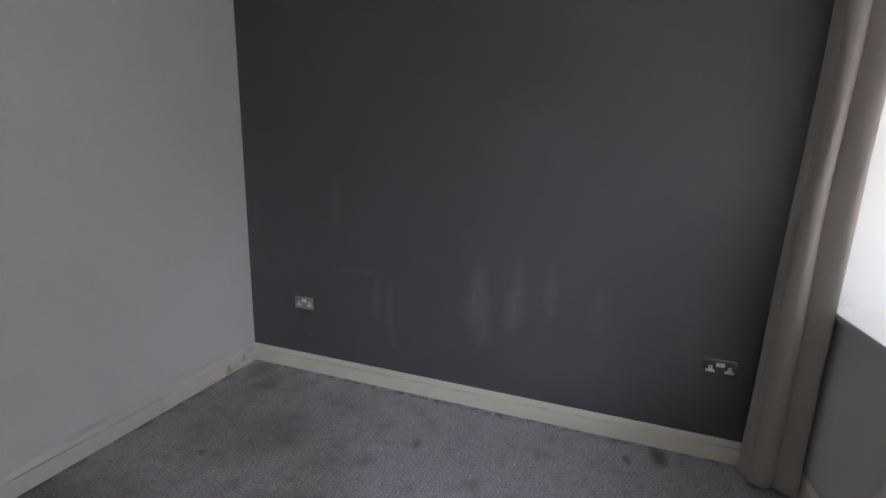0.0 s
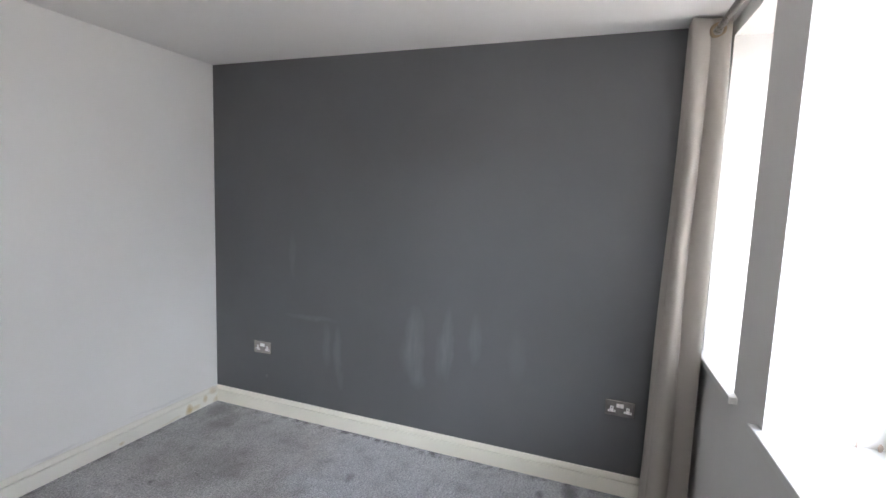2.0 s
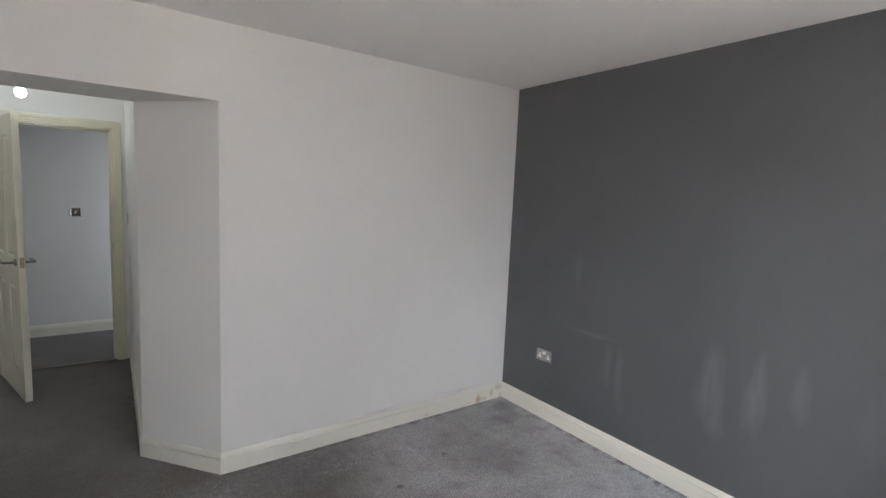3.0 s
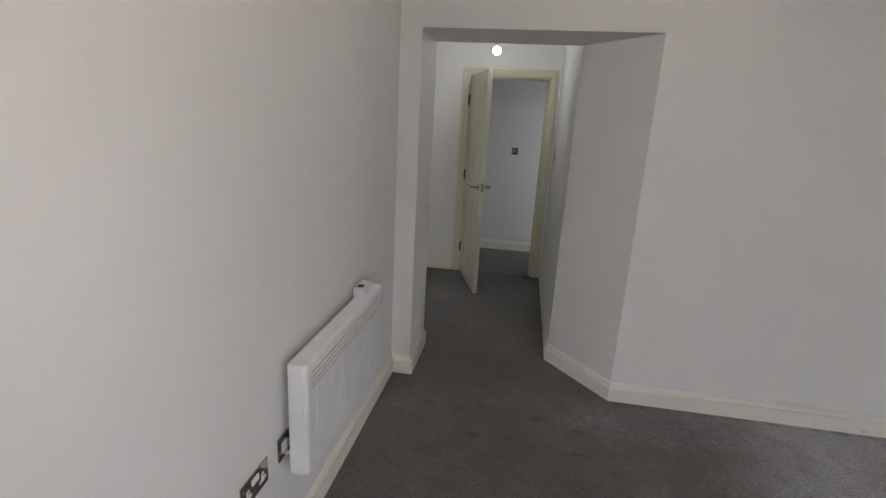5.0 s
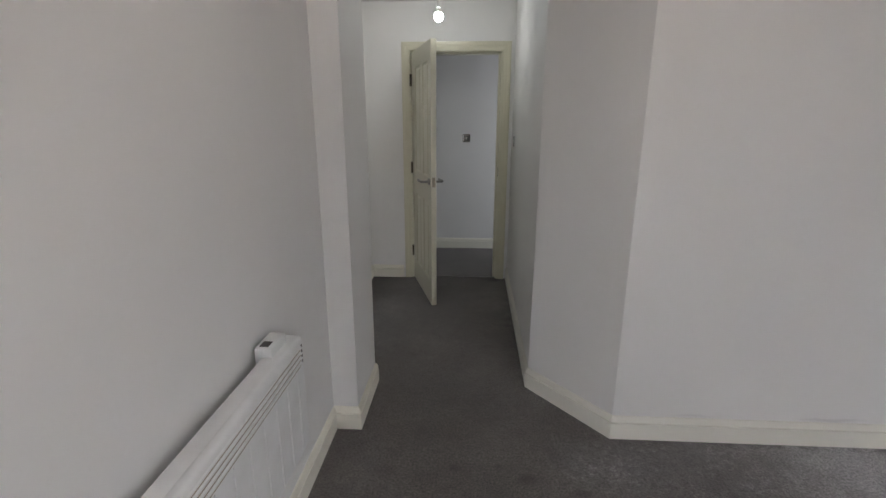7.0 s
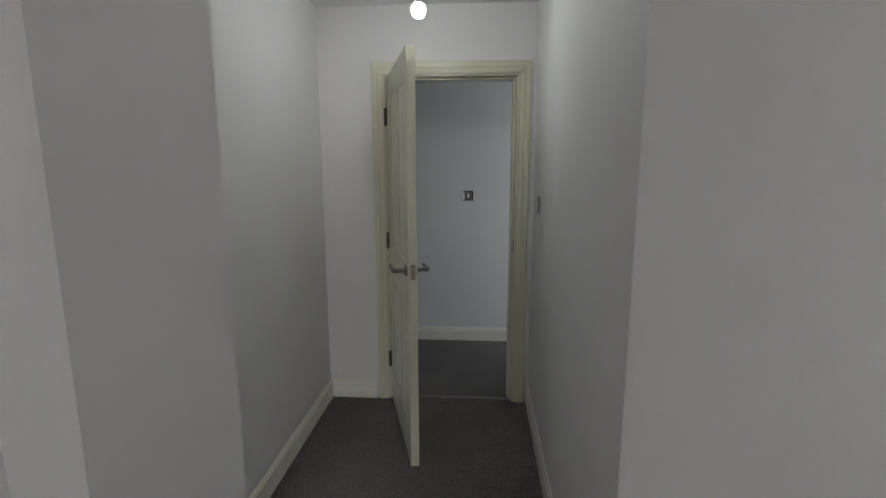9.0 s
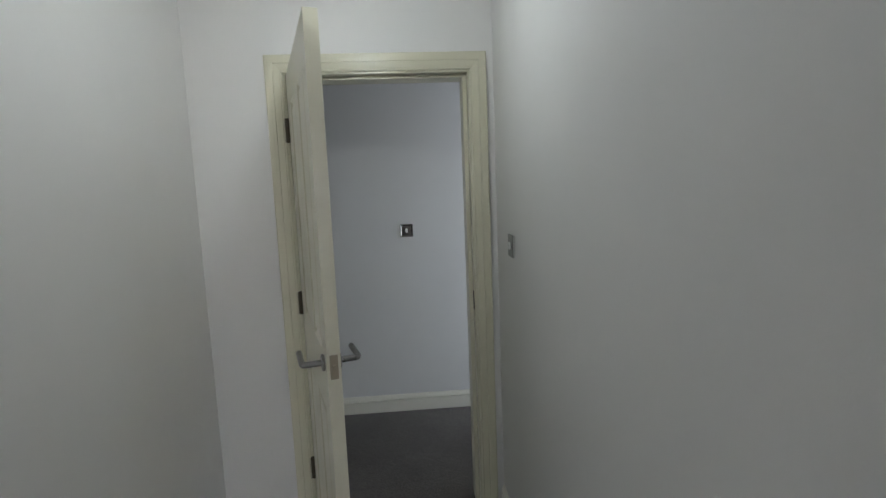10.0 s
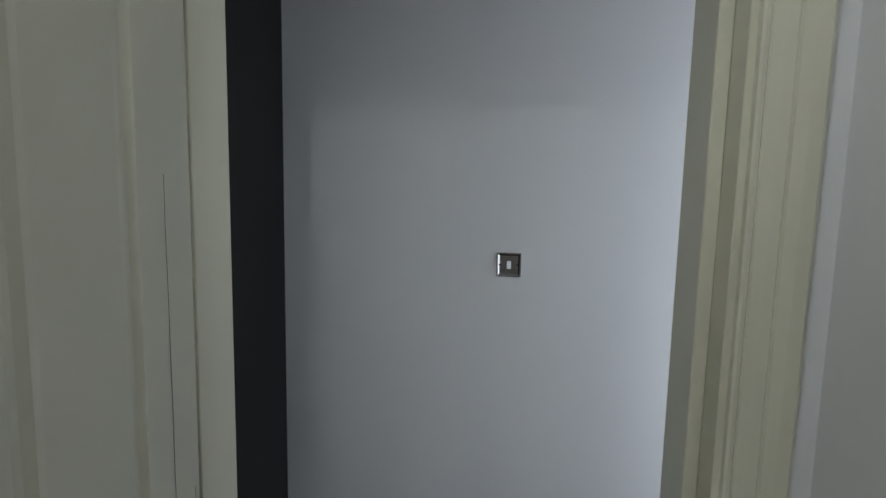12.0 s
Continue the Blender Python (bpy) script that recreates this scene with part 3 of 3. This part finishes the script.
handle(-1)
handle(1)
bm = box(B(), W - 0.0005, W + 0.0012, 0.008, T - 0.008, 0.957, 1.03, 0.0004, 1)
box(bm, W + 0.0012, W + 0.008, 0.013, T - 0.013, 0.984, 1.002, 0.002, 1)
part("latch_plate", bm, WORN, leaf, "tarnished latch plate with bolt")
for z in (0.27, 1.035, 1.77):
    bm = lathe(B(), [(0.0068, -0.05), (0.0075, -0.049), (0.0075, 0.049), (0.0068, 0.05)], 14)
    box(bm, -0.003, 0.0015, 0.0, 0.032, -0.05, 0.05, 0.0004, 1)
    box(bm, -0.004, 0.002, -0.016, 0.0, -0.05, 0.05, 0.0004, 1)
    part("hinge", bm, HINGE, leaf, "tarnished butt hinge", False, Matrix.Translation((-0.004, -0.004, z)))
part("threshold_strip", box(B(), -1.069, -0.307, Y_DOOR + 0.015, Y_DOOR + 0.032, 0.0, 0.006, 0.002, 2), STEEL, door, "thin metal threshold strip")

# ---- electrical plates ----


def plate_frame(x, y, z, turn):
    """Local x across the plate, -y out from the wall."""
    return Matrix.Translation((x, y, z)) @ Matrix.Rotation(radians(turn), 4, "Z")


def outlet(parent, cx):
    bm = box(B(), cx - 0.0195, cx + 0.0195, -0.0060, -0.0038, -0.022, -0.009, 0.0010)
    box(bm, cx - 0.0085, cx + 0.0085, -0.0060, -0.0038, -0.0092, 0.011, 0.0010)
    part("insert", bm, PLASTIC, parent, "white socket insert")
    bm = box(B(), cx - 0.0022, cx + 0.0022, -0.0066, -0.0058, -0.002, 0.006, 0)
    for d in (-0.011, 0.011):
        box(bm, cx + d - 0.0032, cx + d + 0.0032, -0.0066, -0.0058, -0.0165, -0.0138, 0)
    part("pin_hole", bm, BLACK, parent)


def socket(m, label, group):
    s = thing("wall_socket", m, label, "wall socket", group)
    part("plate", box(B(), -0.073, 0.073, -0.0055, -0.0002, -0.043, 0.043, 0.0032, 3), CHROME, s, "chrome face plate")
    outlet(s, -0.040)
    outlet(s, 0.040)
    for d in (-0.0095, 0.0095):
        part("rocker", box(B(), d - 0.0088, d + 0.0088, -0.0085, -0.003, 0.006, 0.027, 0.0018), PLASTIC, s, "white rocker switch")
    for d in (-0.060, 0.060):
        part("screw", lathe(B(), [(0.0035, -0.0056), (0.0035, -0.004)], 12, "y"), STEEL, s, "", False, Matrix.Translation((d, 0, 0.020)))
    return s


socket(plate_frame(X_DARK, 2.18, 0.46, -90), "chrome double socket with white inserts on dark wall", "chrome wall sockets")
socket(plate_frame(X_DARK, -0.160, 0.476, -90), "chrome double socket on dark wall beside curtain", "chrome wall sockets")
socket(plate_frame(X_HEAT, 1.058, 0.458, 90), "chrome double socket on white wall near heater", "chrome wall sockets")


def light_switch(m, label, mat, name="light_switch", rocker=0.0075, framed=False):
    s = thing(name, m, label, "light switch", "light switches")
    part("back_box", box(B(), -0.0445, 0.0445, -0.003, -0.0002, -0.0445, 0.0445, 0.001), PLASTIC, s, "white gasket")
    bm = box(B(), -0.043, 0.043, -0.0065, -0.003, -0.043, 0.043, 0.0022)
    rim = [(-0.0425, 0, -0.0425), (0.0425, 0, -0.0425), (0.0425, 0, 0.0425), (-0.0425, 0, 0.0425)] if framed else []
    if framed:
        sweep(bm, rim, [(0, 0.0064), (0.0022, 0.0095), (0.005, 0.0092), (0.0095, 0.0064)], up=(0, -1, 0), closed=True)
    part("plate", bm, mat, s, "metal face plate")
    part("rocker", box(B(), -rocker, rocker, -0.0125, -0.006, -0.014, 0.014, 0.002), PLASTIC, s, "white rocker")
    for d in (-0.030, 0.030):
        part("screw", lathe(B(), [(0.0038, -0.0082), (0.0038, -0.007)], 12, "y"), BLACK, s, "", False, Matrix.Translation((d, 0, 0)))
    return s


light_switch(plate_frame(-0.600, Y_FAR, 1.249, 0), "dark polished metal light switch on the corridor wall", NICKEL, framed=True)
light_switch(plate_frame(-0.2025, 4.577, 1.277, -91), "satin grey light switch beside the door frame", SATIN_PLATE)

spur = thing("fused_spur", plate_frame(X_HEAT, 1.239, 0.462, 90), "chrome fused outlet for the heater, half behind it", "wall socket")
part("plate", box(B(), -0.043, 0.043, -0.0055, -0.0002, -0.043, 0.043, 0.0032, 3), CHROME, spur, "chrome face plate")
part("insert", box(B(), -0.024, 0.010, -0.008, -0.003, -0.018, 0.018, 0.002), PLASTIC, spur, "white switch block")
part("flex_outlet", lathe(B(), [(0.006, -0.016), (0.007, -0.014), (0.008, -0.003)], 14, "y"), PLASTIC, spur, "", True, Matrix.Translation((0.004, 0, -0.032)))
cable = [(-1.180, 1.243, 0.430), (-1.165, 1.243, 0.424), (-1.156, 1.246, 0.410), (-1.158, 1.262, 0.400), (-1.168, 1.285, 0.405), (-1.170, 1.32, 0.43)]
tagged(finish("heater_cable", tube(B(), cable, 0.0035, 10), PLASTIC, True), "short white cable between heater and outlet", "cable")

# ---- heater ----
HY0, HY1, HZ0, HZ1, HXF, HXB = 1.192, 1.99, 0.393, 0.785, -1.084, -1.150
heater = thing("panel_heater", Matrix.Translation((0, 0, 0)), "white electric panel heater with louvres, fixed to white wall", "heater")
bm = box(B(), HXB, HXF - 0.0145, HY0 + 0.0012, HY1 - 0.0012, HZ0 + 0.0012, HZ1 - 0.0012, 0.002, 2)
part("casing", bm, HEATER_WHITE, heater, "white steel heater casing", True)
bm = box(B(), HXF - 0.031, HXF, HY0, HY1, HZ0, HZ1, 0.014, 5)
part("front_panel", bm, HEATER_WHITE, heater, "white fluted front panel", True)
n_rib = 9
for i in range(n_rib):
    y = HY0 + 0.07 + i * (HY1 - HY0 - 0.14) / (n_rib - 1)
    part("rib", box(B(), HXF - 0.001, HXF + 0.0020, y - 0.0040, y + 0.0040, HZ0 + 0.022, HZ1 - 0.098, 0.0008), HEATER_WHITE, heater)
for i in range(4):
    z = HZ1 - 0.028 - i * 0.0175
    bm = B()
    sweep(bm, [(HXF - 0.001, HY0 + 0.03, z), (HXF - 0.001, HY1 - 0.03, z)], [(0, -0.0062), (-0.0035, -0.0052), (-0.0045, -0.001), (-0.0045, 0.001), (-0.0025, 0.0045), (0, 0.0050)])
    part("louvre", bm, HEATER_WHITE, heater)
    # Tan strip paints in the shaded gap below each louvre.
    part("gap", box(B(), HXF - 0.001, HXF + 0.0006, HY0 + 0.032, HY1 - 0.032, z - 0.0118, z - 0.0064), GAP_TAN, heater, "tan strip painted for the shaded gap between louvres")
    part("vent_slot", box(B(), HXF - 0.001, HXF + 0.0008, HY1 - 0.030, HY1 - 0.015, z - 0.006, z + 0.003, 0.0), BLACK, heater)
part("control_box", box(B(), HXB - 0.022, HXB + 0.030, 1.835, 1.950, 0.745, 0.812, 0.005, 2), HEATER_WHITE, heater, "white control box", True)
part("display", box(B(), HXB - 0.012, HXB + 0.016, 1.848, 1.882, 0.8112, 0.8132, 0.0005, 1), SCREEN, heater, "small dark display")
for y in (HY0 + 0.12, HY1 - 0.12):
    part("bracket", box(B(), X_HEAT, HXB + 0.002, y - 0.015, y + 0.015, HZ0 + 0.05, HZ1 - 0.06, 0.002), STEEL, heater)

# ---- pendant bulb ----
BX, BY, BZ = -0.787, 4.166, 2.126
lamp = thing("pendant_lamp", Matrix.Translation((BX, BY, 0)), "bare lit bulb on a short white pendant in hallway", "ceiling light")
prof = [(0.0225, 0.024), (0.0262, 0.018), (0.0288, 0.011), (0.030, 0.0), (0.0285, -0.011), (0.0235, -0.021), (0.016, -0.0275), (0.007, -0.0305), (0.001, -0.031)]
part("bulb", lathe(B(), prof, 28), BULB, lamp, "lit white bulb", True, Matrix.Translation((0, 0, BZ)))
part("collar", lathe(B(), [(0.0222, 0.0242), (0.0165, 0.036), (0.0135, 0.046), (0.0125, 0.050)], 28), PLASTIC, lamp, "white bulb collar", True, Matrix.Translation((0, 0, BZ)))
part("bulb_cap", lathe(B(), [(0.0125, 0.050), (0.0125, 0.062), (0.011, 0.064)], 20), BLACK, lamp, "", True, Matrix.Translation((0, 0, BZ)))
part("lampholder", lathe(B(), [(0.0175, 0.060), (0.019, 0.062), (0.019, 0.080), (0.0165, 0.083), (0.0165, 0.105), (0.010, 0.118), (0.005, 0.124)], 24), PLASTIC, lamp, "white lampholder", True, Matrix.Translation((0, 0, BZ)))
part("flex", tube(B(), [(0, 0, BZ + 0.12), (0.001, 0, BZ + 0.18), (0, 0, CEIL - 0.02)], 0.003, 10), PLASTIC, lamp)
part("ceiling_rose", lathe(B(), [(0.008, -0.034), (0.018, -0.03), (0.036, -0.014), (0.040, -0.006), (0.040, 0)], 28), PLASTIC, lamp, "white ceiling rose", True, Matrix.Translation((0, 0, CEIL)))

# ---- curtain and pole ----
RZ, RD = 2.315, -0.085


def rod_point(s, z=RZ):
    return south(s, RD, z)


pole = thing("curtain_pole", Matrix.Translation((0, 0, 0)), "dull bronze metal curtain pole above the windows", "curtain pole")
part("rod", tube(B(), [rod_point(0.03), rod_point(2.9)], 0.0145, 20), STEEL, pole, "dull metal rod", True)
for s in (0.03, 2.9):
    a, b = rod_point(s), rod_point(s + (-0.02 if s < 1 else 0.04))
    part("finial", tube(B(), [a, a.lerp(b, 0.5), b], 0.02, 20), STEEL, pole, "", True)
for s in (0.78, 2.78):
    part("bracket", tube(B(), [south(s, 0.0, RZ + 0.012), south(s, RD * 0.5, RZ + 0.012), south(s, RD, RZ + 0.008)], 0.007, 12), STEEL, pole, "", True)

curtain = thing("curtain", Matrix.Translation((0, 0, 0)), "long taupe eyelet curtain gathered against the dark wall", "curtain")
S0, TOP, FOLDS = 0.062, 2.374, 2.5
rng = random.Random(5)
ph = [rng.uniform(0, 6.3) for _ in range(6)]


def cloth_point(u, v):
    z = TOP + (0.022 - TOP) * v
    a = 2 * math.pi * FOLDS * u
    amp = 0.108 + 0.012 * math.sin(3 * v + ph[0]) + 0.018 * v
    s = S0 + 0.092 * u + 0.004 * math.sin(2 * a + 0.4) * (0.3 + 0.7 * min(1, 3 * v)) + 0.008 * math.sin(5 * v + 3 * u + ph[1]) * min(1, 4 * v)
    across = 0.5 + 0.5 * math.cos(a)
    split = 0.60 + 0.03 * math.sin(2.2 * v + 0.6)
    roll = math.sin(math.pi * across / split) ** 0.7 if across < split else 0.6 * math.sin(math.pi * (across - split) / (1.02 - split)) ** 0.6
    s += 0.060 * roll * min(1, 0.25 + 3 * v)
    s += 0.004 * math.sin(9 * across + 4 * v + ph[4]) * min(1, 5 * v)
    d = RD - amp * math.cos(a) * (1 - 0.10 * math.sin(4.3 * u + ph[2]) * min(1, 4 * v)) + 0.005 * math.sin(9 * v + 8 * u + ph[3]) * min(1, 4 * v)
    s += 0.14 * max(0.0, u - 0.90) * v
    d = min(d, -0.034)
    return south(max(s, 0.022), d, z + 0.006 * math.cos(2 * a) * (1 - v) + 0.008 * math.sin(a * 0.5 + ph[5]) * v)


bm = B()
NU, NV = 220, 60
grid = [[bm.verts.new(cloth_point(i / NU, j / NV)) for i in range(NU + 1)] for j in range(NV + 1)]
for j in range(NV):
    for i in range(NU):
        bm.faces.new((grid[j][i], grid[j][i + 1], grid[j + 1][i + 1], grid[j + 1][i]))
cloth = part("cloth", bm, CURTAIN, curtain, "taupe woven cloth with a pale lined edge", True)
cloth.data.materials.append(LINING)
for face in cloth.data.polygons:
    if face.index % NU > NU * 0.95:
        face.material_index = 1
sol = cloth.modifiers.new("thickness", "SOLIDIFY")
sol.thickness = 0.003
for k in range(int(FOLDS * 2)):
    u, v = (k + 0.5) / (FOLDS * 2), (TOP - RZ) / (TOP - 0.022)
    c = cloth_point(u, v)
    c.z = RZ
    way = cloth_point(u + 0.02, v) - cloth_point(u - 0.02, v)
    bm = B()
    R, r = 0.027, 0.0075
    rings = []
    for i in range(32):
        a = 2 * math.pi * i / 32
        rings.append([bm.verts.new((math.cos(bb) * r * 0.8, (R + r * math.sin(bb)) * math.cos(a), (R + r * math.sin(bb)) * math.sin(a))) for bb in [2 * math.pi * q / 8 for q in range(8)]])
    for i in range(32):
        for q in range(8):
            bm.faces.new((rings[i][q], rings[i][(q + 1) % 8], rings[(i + 1) % 32][(q + 1) % 8], rings[(i + 1) % 32][q]))
    turn = math.atan2(way.y, way.x) - math.pi / 2
    part("eyelet", bm, EYELET, curtain, "brown metal eyelet", True, Matrix.Translation(c) @ Matrix.Rotation(turn, 4, "Z"))

# ---- crumbs on the wide sill ----
rng = random.Random(3)
for s, d, w, h, lab in ((0.925, 0.236, 0.0025, 0.022, "curled dry brown leaf bit on window board"), (0.932, 0.290, 0.007, 0.026, "flat dry reddish leaf bit on window board")):
    bm = B()
    bmesh.ops.create_icosphere(bm, subdivisions=2, radius=1.0)
    for v in bm.verts:
        k = 1 + 0.25 * noise.noise(v.co * 2.3)
        v.co = Vector((v.co.x * w * k, v.co.y * 0.004 * k, v.co.z * h * 0.5 * k))
    ob = finish("dry_leaf", bm, DUST, True)
    ob.matrix_basis = Matrix.Translation(south(s, d, SILL + h * 0.5 * 0.95)) @ Matrix.Rotation(rng.uniform(0, 3), 4, "Z")
    tagged(ob, lab, "dry leaf")
